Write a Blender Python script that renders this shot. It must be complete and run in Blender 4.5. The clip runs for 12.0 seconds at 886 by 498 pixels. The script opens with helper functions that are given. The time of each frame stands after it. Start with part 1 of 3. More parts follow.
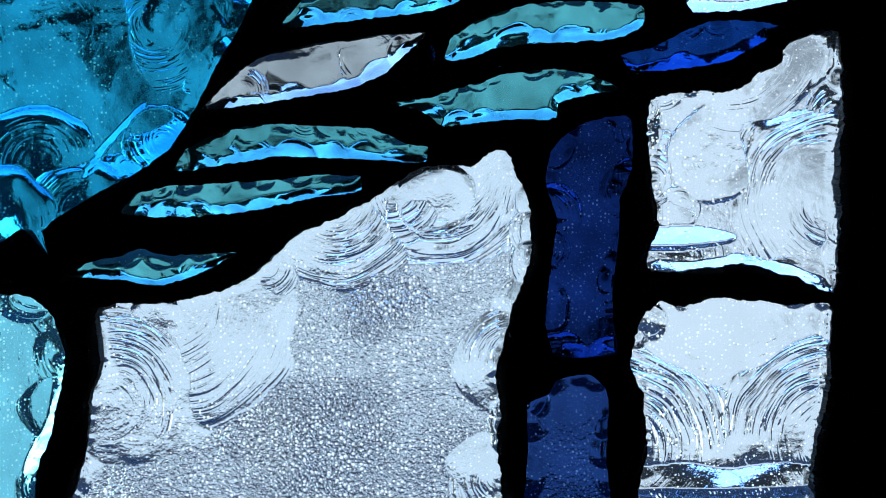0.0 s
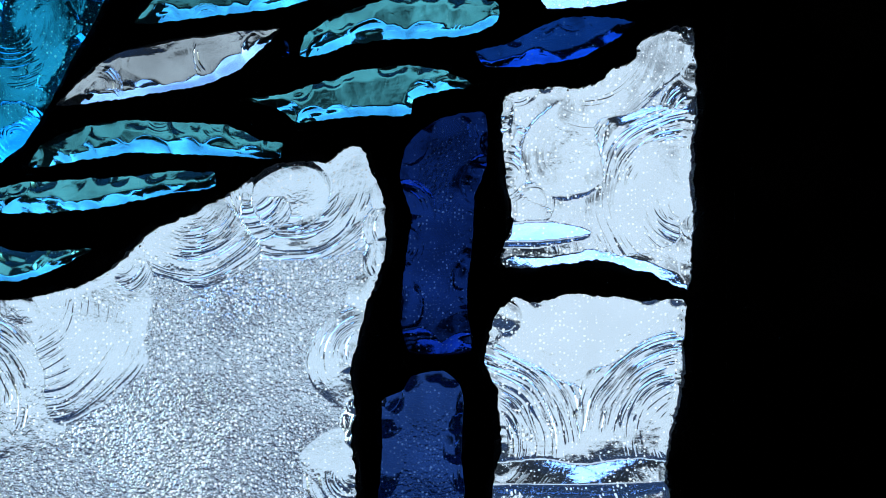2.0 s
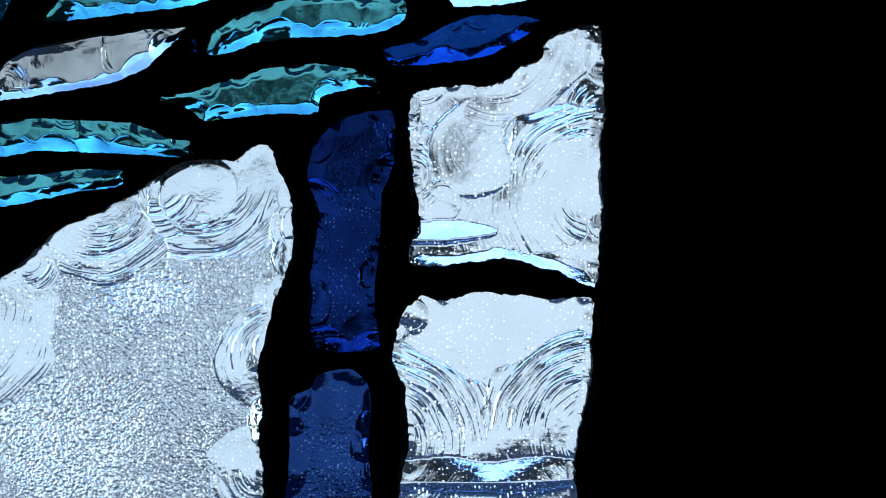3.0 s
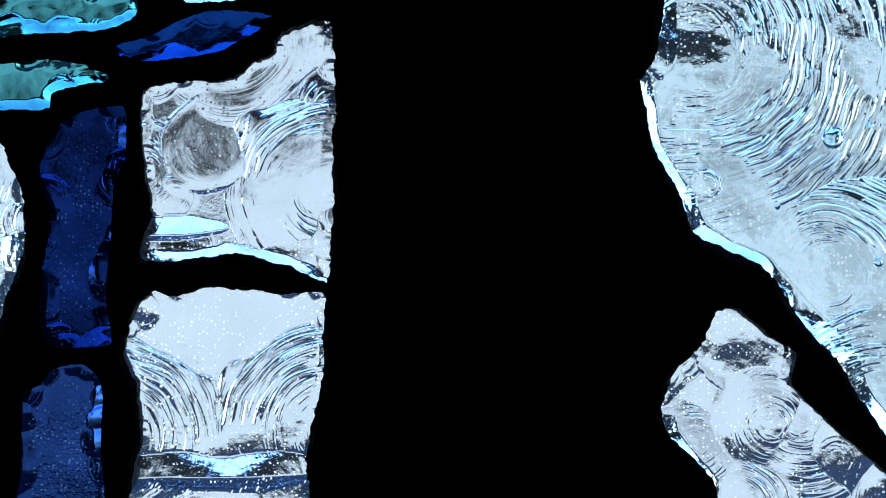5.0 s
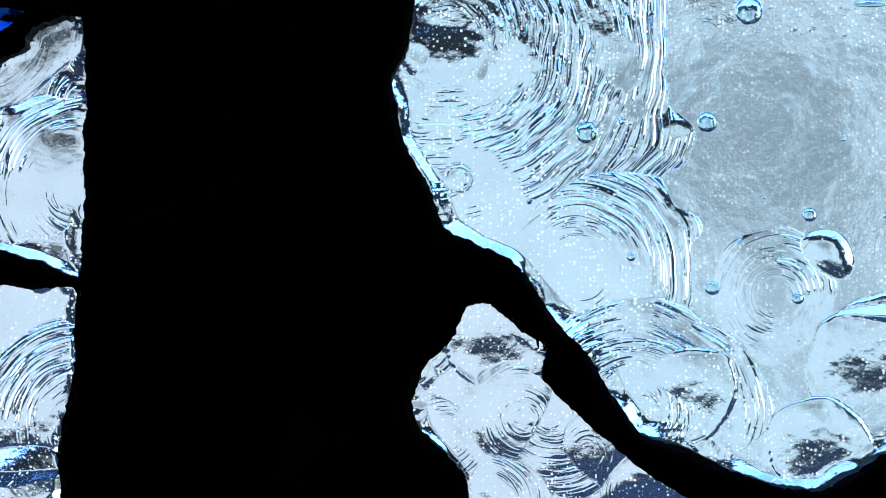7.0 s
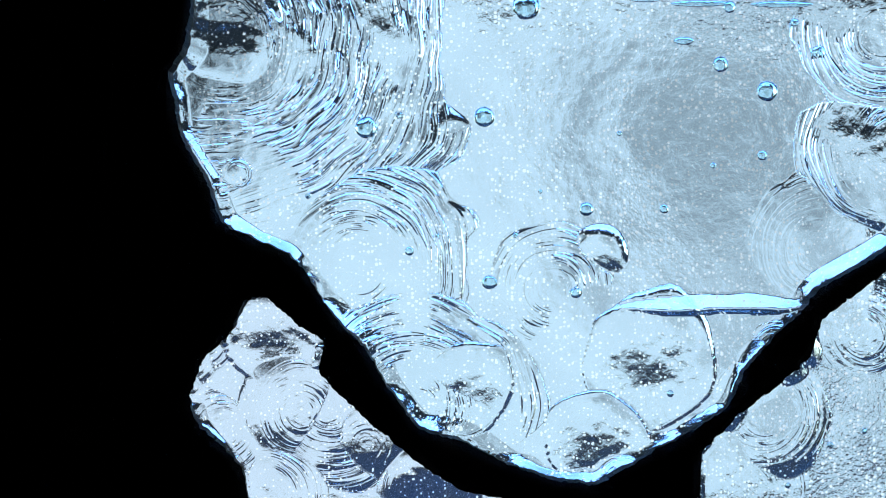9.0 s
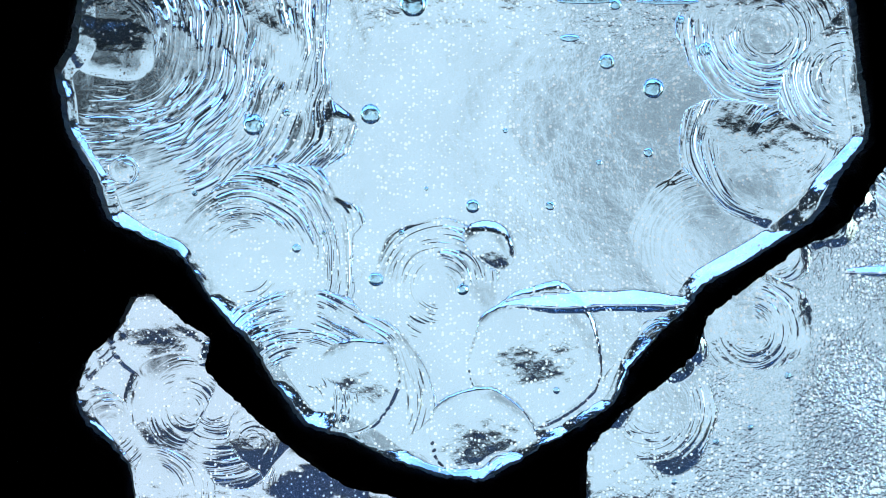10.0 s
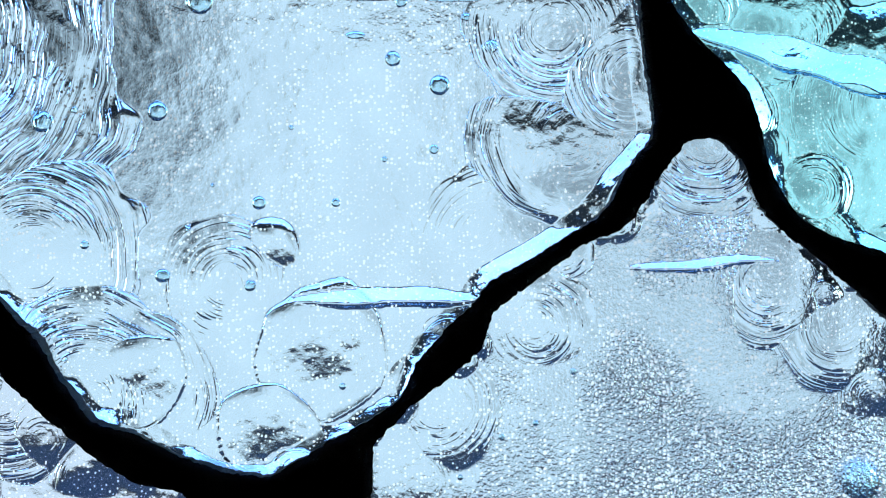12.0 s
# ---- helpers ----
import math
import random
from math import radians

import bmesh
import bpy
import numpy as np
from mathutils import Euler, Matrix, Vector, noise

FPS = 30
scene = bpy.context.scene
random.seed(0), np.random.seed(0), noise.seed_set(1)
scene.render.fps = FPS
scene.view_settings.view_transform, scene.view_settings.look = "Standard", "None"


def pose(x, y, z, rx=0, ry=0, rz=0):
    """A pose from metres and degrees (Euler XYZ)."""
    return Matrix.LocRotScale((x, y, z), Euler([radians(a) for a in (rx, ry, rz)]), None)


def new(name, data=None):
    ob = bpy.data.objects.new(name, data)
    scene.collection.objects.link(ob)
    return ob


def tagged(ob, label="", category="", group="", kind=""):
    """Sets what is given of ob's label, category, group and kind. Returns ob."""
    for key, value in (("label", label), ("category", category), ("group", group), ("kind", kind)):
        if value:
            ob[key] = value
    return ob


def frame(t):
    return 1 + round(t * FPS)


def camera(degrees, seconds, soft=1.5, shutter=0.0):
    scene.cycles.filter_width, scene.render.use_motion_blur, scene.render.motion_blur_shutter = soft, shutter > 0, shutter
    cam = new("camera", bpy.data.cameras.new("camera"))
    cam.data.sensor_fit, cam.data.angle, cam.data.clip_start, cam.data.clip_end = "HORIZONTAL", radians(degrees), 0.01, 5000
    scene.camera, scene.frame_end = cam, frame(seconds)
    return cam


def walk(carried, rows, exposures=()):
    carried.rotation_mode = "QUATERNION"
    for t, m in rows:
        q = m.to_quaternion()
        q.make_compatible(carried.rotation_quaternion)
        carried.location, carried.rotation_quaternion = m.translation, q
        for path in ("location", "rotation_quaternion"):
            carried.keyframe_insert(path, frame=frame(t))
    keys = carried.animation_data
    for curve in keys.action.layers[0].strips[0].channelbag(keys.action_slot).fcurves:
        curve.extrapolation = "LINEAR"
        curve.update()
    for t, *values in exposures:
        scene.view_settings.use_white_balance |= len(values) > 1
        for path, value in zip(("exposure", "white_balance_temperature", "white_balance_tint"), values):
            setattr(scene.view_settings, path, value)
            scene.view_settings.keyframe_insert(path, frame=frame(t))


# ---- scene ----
# the camera slides to the right along a backlit panel of faceted slab glass
cam = camera(30.0, 12.0, 1.0)
METRES, EYE, AWAY, SWING, BACK = 0.536, 1.5, 0.6746, 0.291, 1.546
ROWS = [
    (0.0, 0.0, 0.0, 0.0, 0.0, 0.0, -0.0),
    (0.5, 0.0273, -0.0, -0.0006, -0.02, 0.0, 0.01),
    (1.0, 0.0541, -0.0001, -0.0014, -0.07, 0.01, 0.02),
    (1.5, 0.0816, -0.0001, -0.0024, -0.1, 0.03, 0.02),
    (2.0, 0.1109, -0.0002, -0.0032, -0.15, 0.04, 0.02),
    (2.5, 0.1423, -0.0003, -0.0038, -0.23, 0.03, 0.02),
    (3.0, 0.1813, -0.0004, -0.0049, -0.28, 0.08, 0.03),
    (5.0, 0.3848, -0.0026, -0.0088, -0.75, 0.06, 0.14),
    (5.5, 0.4346, -0.0033, -0.0094, -0.85, 0.01, 0.19),
    (6.0, 0.4843, -0.0039, -0.0105, -0.84, 0.01, 0.19),
    (6.5, 0.5306, -0.0045, -0.0117, -0.92, -0.0, 0.19),
    (7.0, 0.5754, -0.0052, -0.0133, -0.99, 0.03, 0.21),
    (9.0, 0.7483, -0.0086, -0.0183, -0.95, 0.03, 0.27),
    (9.5, 0.7924, -0.0091, -0.0198, -1.04, 0.02, 0.29),
    (10.0, 0.8355, -0.0097, -0.0208, -1.13, -0.0, 0.3),
    (10.5, 0.8781, -0.0104, -0.0214, -1.22, -0.05, 0.29),
    (11.0, 0.9178, -0.0113, -0.0223, -1.35, -0.07, 0.32),
    (11.5, 0.9556, -0.0122, -0.0231, -1.42, -0.06, 0.33),
    (12.0, 0.9996, -0.0134, -0.0246, -1.53, 0.0, 0.35),
]
walk(cam, [(t, pose(METRES * x, METRES * BACK * y - AWAY, EYE + METRES * z, 90 + SWING * pitch, roll, SWING * yaw))
           for t, x, y, z, yaw, pitch, roll in ROWS])

# ---- world and light: a dark room; behind the panel bright haze with far trees, blue sky above, added dark baffles round the haze ----
world = bpy.data.worlds.new("world")
scene.world = world
world.use_nodes = True
sky = world.node_tree.nodes.new("ShaderNodeTexSky")
sky.sky_type, sky.sun_disc = "NISHITA", False
sky.sun_elevation, sky.sun_rotation = radians(48), radians(160)
sky.dust_density, sky.ozone_density = 0.2, 4.0
world.node_tree.links.new(sky.outputs["Color"], world.node_tree.nodes["Background"].inputs["Color"])
world.node_tree.nodes["Background"].inputs["Strength"].default_value = 1.6

FRONT = 0.004      # the panel's front plane
THICK = 22.0       # slab glass, mm
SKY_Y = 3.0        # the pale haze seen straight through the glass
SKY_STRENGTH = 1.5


# ---- materials ----
def node_material(name):
    m = bpy.data.materials.new(name)
    m.use_nodes = True
    m.node_tree.nodes.clear()
    out = m.node_tree.nodes.new("ShaderNodeOutputMaterial")
    return m, m.node_tree.nodes, m.node_tree.links, out


LINE_DEPTH = 0.0013


def glass_material(name, tint, skin=1.0, rough=0.05, stain=0.25, seeds=0.9):
    """Slab glass: clear tint with cloudy variation, pitted cast skin where the mesh says so, fine ripple elsewhere."""
    m, n, l, out = node_material(name)
    tint = [c * 0.885 for c in tint]
    tex = n.new("ShaderNodeTexCoord")
    cloud = n.new("ShaderNodeTexNoise")
    cloud.inputs["Scale"].default_value, cloud.inputs["Detail"].default_value = 38, 4
    l.new(tex.outputs["Object"], cloud.inputs["Vector"])
    ramp = n.new("ShaderNodeValToRGB")
    ramp.color_ramp.elements[0].position, ramp.color_ramp.elements[1].position = 0.3, 0.7
    ramp.color_ramp.elements[0].color = (*[c * (1 - stain) for c in tint], 1)
    ramp.color_ramp.elements[1].color = (*tint, 1)
    l.new(cloud.outputs["Fac"], ramp.inputs["Fac"])
    grain = n.new("ShaderNodeAttribute")
    grain.attribute_name = "skin"
    pits = n.new("ShaderNodeTexNoise")
    pits.inputs["Scale"].default_value, pits.inputs["Detail"].default_value, pits.inputs["Roughness"].default_value = 620, 2.5, 0.55
    l.new(tex.outputs["Object"], pits.inputs["Vector"])
    mul = n.new("ShaderNodeMath")
    mul.operation = "MULTIPLY"
    l.new(grain.outputs["Fac"], mul.inputs[0])
    mul.inputs[1].default_value = skin
    b1 = n.new("ShaderNodeBump")
    b1.inputs["Distance"].default_value = 0.0026
    l.new(mul.outputs[0], b1.inputs["Strength"])
    l.new(pits.outputs["Fac"], b1.inputs["Height"])
    # fine growth lines, drawn out along the arcs of each flake
    rings, lined = n.new("ShaderNodeAttribute"), n.new("ShaderNodeAttribute")
    rings.attribute_name, lined.attribute_name = "rings", "lined"
    lines, bands = n.new("ShaderNodeTexNoise"), n.new("ShaderNodeValToRGB")
    lines.inputs["Scale"].default_value, lines.inputs["Detail"].default_value, lines.inputs["Roughness"].default_value = 0.19, 2.2, 0.5
    l.new(rings.outputs["Vector"], lines.inputs["Vector"])
    # flat steps with steep risers between them
    steps = bands.color_ramp
    steps.interpolation = "EASE"
    steps.elements[0].position, steps.elements[1].position = 0.34, 0.39
    for at, v in ((0.43, 1), (0.475, 0), (0.52, 0), (0.565, 1), (0.61, 1), (0.66, 0)):
        steps.elements.new(at).color = (v, v, v, 1)
    l.new(lines.outputs["Fac"], bands.inputs["Fac"])
    b3 = n.new("ShaderNodeBump")
    b3.inputs["Distance"].default_value = LINE_DEPTH
    l.new(lined.outputs["Fac"], b3.inputs["Strength"])
    l.new(bands.outputs["Color"], b3.inputs["Height"])
    l.new(b1.outputs["Normal"], b3.inputs["Normal"])
    fine = n.new("ShaderNodeTexNoise")
    fine.inputs["Scale"].default_value, fine.inputs["Detail"].default_value = 260, 5
    l.new(tex.outputs["Object"], fine.inputs["Vector"])
    b2 = n.new("ShaderNodeBump")
    b2.inputs["Strength"].default_value, b2.inputs["Distance"].default_value = 0.35, 0.0006
    l.new(fine.outputs["Fac"], b2.inputs["Height"])
    l.new(b3.outputs["Normal"], b2.inputs["Normal"])
    g = n.new("ShaderNodeBsdfGlass")
    g.inputs["IOR"].default_value, g.inputs["Roughness"].default_value = 1.5, rough
    # seeds: tiny flat-faced bubbles at the skin, which look straight through whatever the tilt round them
    split, join = n.new("ShaderNodeSeparateXYZ"), n.new("ShaderNodeCombineXYZ")
    l.new(tex.outputs["Object"], split.inputs[0])
    l.new(split.outputs["X"], join.inputs["X"])
    l.new(split.outputs["Z"], join.inputs["Y"])
    dots = n.new("ShaderNodeTexVoronoi")
    dots.voronoi_dimensions = "2D"
    dots.inputs["Scale"].default_value = 600
    l.new(join.outputs[0], dots.inputs["Vector"])
    tone = n.new("ShaderNodeSeparateColor")
    l.new(dots.outputs["Color"], tone.inputs[0])
    size, cube = n.new("ShaderNodeMath"), n.new("ShaderNodeMath")
    cube.operation, size.operation = "POWER", "MULTIPLY_ADD"
    l.new(tone.outputs[0], cube.inputs[0])
    cube.inputs[1].default_value = 3.5
    l.new(cube.outputs[0], size.inputs[0])
    size.inputs[1].default_value, size.inputs[2].default_value = 0.36 * seeds, 0.035 * seeds
    drift, crowd = n.new("ShaderNodeMapRange"), n.new("ShaderNodeMath")
    drift.inputs["From Min"].default_value, drift.inputs["From Max"].default_value = 0.35, 0.62
    drift.inputs["To Min"].default_value, drift.inputs["To Max"].default_value = 0.55, 1.15
    l.new(cloud.outputs["Fac"], drift.inputs["Value"])
    crowd.operation = "MULTIPLY"
    l.new(drift.outputs[0], crowd.inputs[0])
    l.new(size.outputs[0], crowd.inputs[1])
    more = n.new("ShaderNodeMath")
    more.operation = "MULTIPLY_ADD"
    l.new(grain.outputs["Fac"], more.inputs[0])
    more.inputs[1].default_value = 0.1 * seeds
    l.new(crowd.outputs[0], more.inputs[2])
    less, onfront = n.new("ShaderNodeMath"), n.new("ShaderNodeMath")
    less.operation, onfront.operation = "LESS_THAN", "MULTIPLY"
    l.new(dots.outputs["Distance"], less.inputs[0])
    l.new(more.outputs[0], less.inputs[1])
    face = n.new("ShaderNodeAttribute")
    face.attribute_name = "face"
    l.new(less.outputs[0], onfront.inputs[0])
    l.new(face.outputs["Fac"], onfront.inputs[1])
    # the seeds' sparkle is put into the colour as a paler tint
    pale, share = n.new("ShaderNodeMix"), n.new("ShaderNodeMath")
    pale.data_type, share.operation = "RGBA", "MULTIPLY"
    l.new(onfront.outputs[0], share.inputs[0])
    share.inputs[1].default_value = 0.95
    l.new(share.outputs[0], pale.inputs["Factor"])
    l.new(ramp.outputs["Color"], pale.inputs[6])
    pale.inputs[7].default_value = (*[0.3 + 0.7 * c ** 0.35 for c in tint], 1)
    l.new(pale.outputs[2], g.inputs["Color"])
    level = n.new("ShaderNodeMix")
    level.data_type = "VECTOR"
    l.new(onfront.outputs[0], level.inputs["Factor"])
    l.new(b2.outputs["Normal"], level.inputs[4])
    level.inputs[5].default_value = (0, -1, 0)
    l.new(level.outputs[1], g.inputs["Normal"])
    l.new(g.outputs[0], out.inputs["Surface"])
    return m


def solid_material(name, dark, light, scale, bump, rough=0.8):
    m, n, l, out = node_material(name)
    tex = n.new("ShaderNodeTexCoord")
    big, small = n.new("ShaderNodeTexNoise"), n.new("ShaderNodeTexNoise")
    big.inputs["Scale"].default_value, big.inputs["Detail"].default_value = scale, 5
    small.inputs["Scale"].default_value, small.inputs["Detail"].default_value = scale * 22, 3
    l.new(tex.outputs["Object"], big.inputs["Vector"])
    l.new(tex.outputs["Object"], small.inputs["Vector"])
    mix = n.new("ShaderNodeMath")
    mix.operation = "MULTIPLY"
    l.new(big.outputs["Fac"], mix.inputs[0])
    l.new(small.outputs["Fac"], mix.inputs[1])
    ramp = n.new("ShaderNodeValToRGB")
    ramp.color_ramp.elements[0].position, ramp.color_ramp.elements[1].position = 0.1, 0.45
    ramp.color_ramp.elements[0].color, ramp.color_ramp.elements[1].color = (*dark, 1), (*light, 1)
    l.new(mix.outputs[0], ramp.inputs["Fac"])
    b = n.new("ShaderNodeBump")
    b.inputs["Strength"].default_value, b.inputs["Distance"].default_value = 0.7, bump
    l.new(small.outputs["Fac"], b.inputs["Height"])
    p = n.new("ShaderNodeBsdfPrincipled")
    p.inputs["Roughness"].default_value = rough
    l.new(ramp.outputs["Color"], p.inputs["Base Color"])
    l.new(b.outputs["Normal"], p.inputs["Normal"])
    l.new(p.outputs[0], out.inputs["Surface"])
    return m


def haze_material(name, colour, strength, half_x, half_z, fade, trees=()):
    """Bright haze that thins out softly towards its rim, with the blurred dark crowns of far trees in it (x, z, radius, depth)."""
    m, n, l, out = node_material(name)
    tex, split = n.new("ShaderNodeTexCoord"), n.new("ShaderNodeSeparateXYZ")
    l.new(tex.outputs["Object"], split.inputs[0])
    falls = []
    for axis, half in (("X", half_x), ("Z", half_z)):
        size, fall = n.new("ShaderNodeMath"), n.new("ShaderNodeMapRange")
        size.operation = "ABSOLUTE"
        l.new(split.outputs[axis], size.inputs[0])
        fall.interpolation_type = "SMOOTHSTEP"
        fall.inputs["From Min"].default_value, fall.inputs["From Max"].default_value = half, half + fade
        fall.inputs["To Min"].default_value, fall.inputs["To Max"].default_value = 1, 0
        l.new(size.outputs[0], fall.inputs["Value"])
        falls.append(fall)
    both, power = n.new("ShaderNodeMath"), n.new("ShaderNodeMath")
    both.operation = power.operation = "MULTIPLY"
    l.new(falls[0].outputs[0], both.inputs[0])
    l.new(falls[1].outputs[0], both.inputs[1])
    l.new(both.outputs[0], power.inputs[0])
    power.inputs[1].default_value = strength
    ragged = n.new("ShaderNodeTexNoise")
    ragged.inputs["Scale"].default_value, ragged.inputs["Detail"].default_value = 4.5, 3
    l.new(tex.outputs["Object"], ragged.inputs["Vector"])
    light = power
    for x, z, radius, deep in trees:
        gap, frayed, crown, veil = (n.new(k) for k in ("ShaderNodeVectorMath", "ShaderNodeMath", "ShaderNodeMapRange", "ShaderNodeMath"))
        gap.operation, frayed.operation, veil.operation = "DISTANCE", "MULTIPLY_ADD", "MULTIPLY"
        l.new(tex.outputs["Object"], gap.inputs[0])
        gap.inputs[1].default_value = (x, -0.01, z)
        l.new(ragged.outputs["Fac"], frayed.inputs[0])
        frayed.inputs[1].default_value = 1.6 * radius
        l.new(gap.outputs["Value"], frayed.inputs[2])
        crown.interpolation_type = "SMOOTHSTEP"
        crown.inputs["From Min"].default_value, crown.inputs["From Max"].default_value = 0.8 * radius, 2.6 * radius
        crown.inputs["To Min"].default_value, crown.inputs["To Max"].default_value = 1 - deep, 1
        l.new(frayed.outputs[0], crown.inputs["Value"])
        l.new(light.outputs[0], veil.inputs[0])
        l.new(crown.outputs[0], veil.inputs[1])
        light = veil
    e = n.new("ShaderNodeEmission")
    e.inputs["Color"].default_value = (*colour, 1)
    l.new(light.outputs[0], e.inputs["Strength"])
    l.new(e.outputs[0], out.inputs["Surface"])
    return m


def bubble_material(name, tint):
    m, n, l, out = node_material(name)
    g = n.new("ShaderNodeBsdfGlass")
    g.inputs["IOR"].default_value, g.inputs["Color"].default_value = 0.86, (*tint, 1)
    l.new(g.outputs[0], out.inputs["Surface"])
    return m


CLEAR = glass_material("clear_slab_glass", (0.77, 0.88, 0.975), 1.0, 0.05, 0.05, 0.85)
CLEAR_FINE = glass_material("clear_slab_glass_fine_skin", (0.79, 0.885, 0.97), 0.6, 0.05, 0.05)
ICE = glass_material("ice_slab_glass", (0.755, 0.895, 0.985), 0.9, 0.05, 0.06, 1.15)
# clear glass; the cyan of refracted sky is painted in as its tint
CLEAR_SKY_TINT = glass_material("clear_slab_glass_sky_tint", (0.62, 0.95, 1.0), 0.25, 0.05, 0.06)
AQUA = glass_material("aqua_slab_glass", (0.44, 0.86, 1.0), 0.25, 0.05, 0.25)
SEA = glass_material("sea_green_slab_glass", (0.32, 0.72, 0.80), 0.3, 0.05, 0.45, 0.3)
PALE = glass_material("pale_grey_slab_glass", (0.64, 0.72, 0.78), 0.3, 0.05, 0.3, 0.35)
TEAL = glass_material("teal_slab_glass", (0.11, 0.60, 0.82), 0.4, 0.05, 0.4, 0.7)
COBALT = glass_material("cobalt_slab_glass", (0.075, 0.165, 0.43), 0.35, 0.05, 0.6, 0.6)
SLATE = glass_material("slate_blue_slab_glass", (0.12, 0.23, 0.49), 0.35, 0.05, 0.35, 0.6)
ROYAL = glass_material("royal_blue_slab_glass", (0.062, 0.20, 0.50), 0.35, 0.05, 0.4, 0.45)
MATRIX = solid_material("black_sanded_epoxy", (0.006, 0.007, 0.009), (0.03, 0.032, 0.036), 60, 0.0007, 0.85)
MULLION = solid_material("blackened_mullion", (0.008, 0.008, 0.009), (0.02, 0.02, 0.022), 30, 0.0004, 0.7)
PLASTER = solid_material("grey_plaster", (0.36, 0.37, 0.39), (0.5, 0.51, 0.53), 6, 0.001, 0.9)
# blue-black, only for the added surfaces that darken rays bent off the haze
BAFFLE = solid_material("near_black_baffle", (0.010, 0.018, 0.030), (0.026, 0.04, 0.060), 3, 0.004, 0.9)
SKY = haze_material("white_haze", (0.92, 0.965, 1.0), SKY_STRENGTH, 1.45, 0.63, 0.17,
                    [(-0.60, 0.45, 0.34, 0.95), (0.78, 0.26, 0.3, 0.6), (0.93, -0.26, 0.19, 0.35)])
BUBBLE = bubble_material("trapped_air", (0.86, 0.97, 1.0))


from mathutils.geometry import delaunay_2d_cdt as delaunay


# ---- number helpers (millimetres on the panel) ----
def lattice(ix, iy, seed):
    h = (ix * 374761393 + iy * 668265263 + seed * 974711) & 0xFFFFFFFF
    h = ((h ^ (h >> 13)) * 1274126177) & 0xFFFFFFFF
    return ((h ^ (h >> 16)) & 0xFFFF) / 65535.0


def cloud(x, y, size, seed, octaves=3):
    """Smooth noise from -1 to 1, in lumps of that size."""
    total, weight, amp = np.zeros_like(x, dtype=float), 0.0, 1.0
    for o in range(octaves):
        u, v = (0.83 * x + 0.56 * y) / size + 0.37 * o, (0.83 * y - 0.56 * x) / size
        x, y = u * size, v * size
        iu, iv = np.floor(u).astype(np.int64), np.floor(v).astype(np.int64)
        fu, fv = u - iu, v - iv
        fu, fv = fu * fu * (3 - 2 * fu), fv * fv * (3 - 2 * fv)
        a, b = lattice(iu, iv, seed + o), lattice(iu + 1, iv, seed + o)
        c, d = lattice(iu, iv + 1, seed + o), lattice(iu + 1, iv + 1, seed + o)
        total += amp * ((a * (1 - fu) + b * fu) * (1 - fv) + (c * (1 - fu) + d * fu) * fv)
        weight += amp
        amp, size = amp * 0.5, size * 0.5
    return 2 * total / weight - 1


def smooth(a, b, x):
    t = np.clip((x - a) / (b - a), 0, 1)
    return t * t * (3 - 2 * t)


def outline(corners, step, crumble, seed):
    """A closed, slightly rounded line through the corners, crumbled at three scales."""
    p = np.array(corners, float)
    pts = []
    for i in range(len(p)):
        a, b, c, d = p[i - 1], p[i], p[(i + 1) % len(p)], p[(i + 2) % len(p)]
        gap = np.linalg.norm(c - b)
        k = max(2, int(gap / step))
        m0 = 0.5 * (c - a) * min(1, gap / (np.linalg.norm(b - a) + 1e-6))
        m1 = 0.5 * (d - b) * min(1, gap / (np.linalg.norm(d - c) + 1e-6))
        for t in np.arange(k) / k:
            pts.append((2*t**3 - 3*t*t + 1)*b + (t**3 - 2*t*t + t)*m0*0.8 + (3*t*t - 2*t**3)*c + (t**3 - t*t)*m1*0.8)
    q = np.array(pts)
    along = np.roll(q, -1, 0) - np.roll(q, 1, 0)
    normal = np.stack([along[:, 1], -along[:, 0]], 1) / (np.linalg.norm(along, axis=1)[:, None] + 1e-9)
    wob = cloud(q[:, 0], q[:, 1], 7, seed, 1) * 0.6 + cloud(q[:, 0], q[:, 1], 2.6, seed + 9, 1) * 0.5 + cloud(q[:, 0], q[:, 1], 1.3, seed + 17, 1) * 0.6
    return q + normal * (wob * crumble)[:, None]


def within(x, y, poly):
    hit = np.zeros(x.shape, bool)
    for (ax, ay), (bx, by) in zip(poly, np.roll(poly, -1, 0)):
        if ay == by:
            continue
        cross = ((ay > y) != (by > y)) & (x < (bx - ax) * (y - ay) / (by - ay) + ax)
        hit ^= cross
    return hit


def edge_gap(x, y, poly):
    best = np.full(x.shape, 1e9)
    for (ax, ay), (bx, by) in zip(poly, np.roll(poly, -1, 0)):
        dx, dy = bx - ax, by - ay
        t = np.clip(((x - ax) * dx + (y - ay) * dy) / (dx * dx + dy * dy + 1e-12), 0, 1)
        best = np.minimum(best, (x - ax - t * dx) ** 2 + (y - ay - t * dy) ** 2)
    return np.sqrt(best)


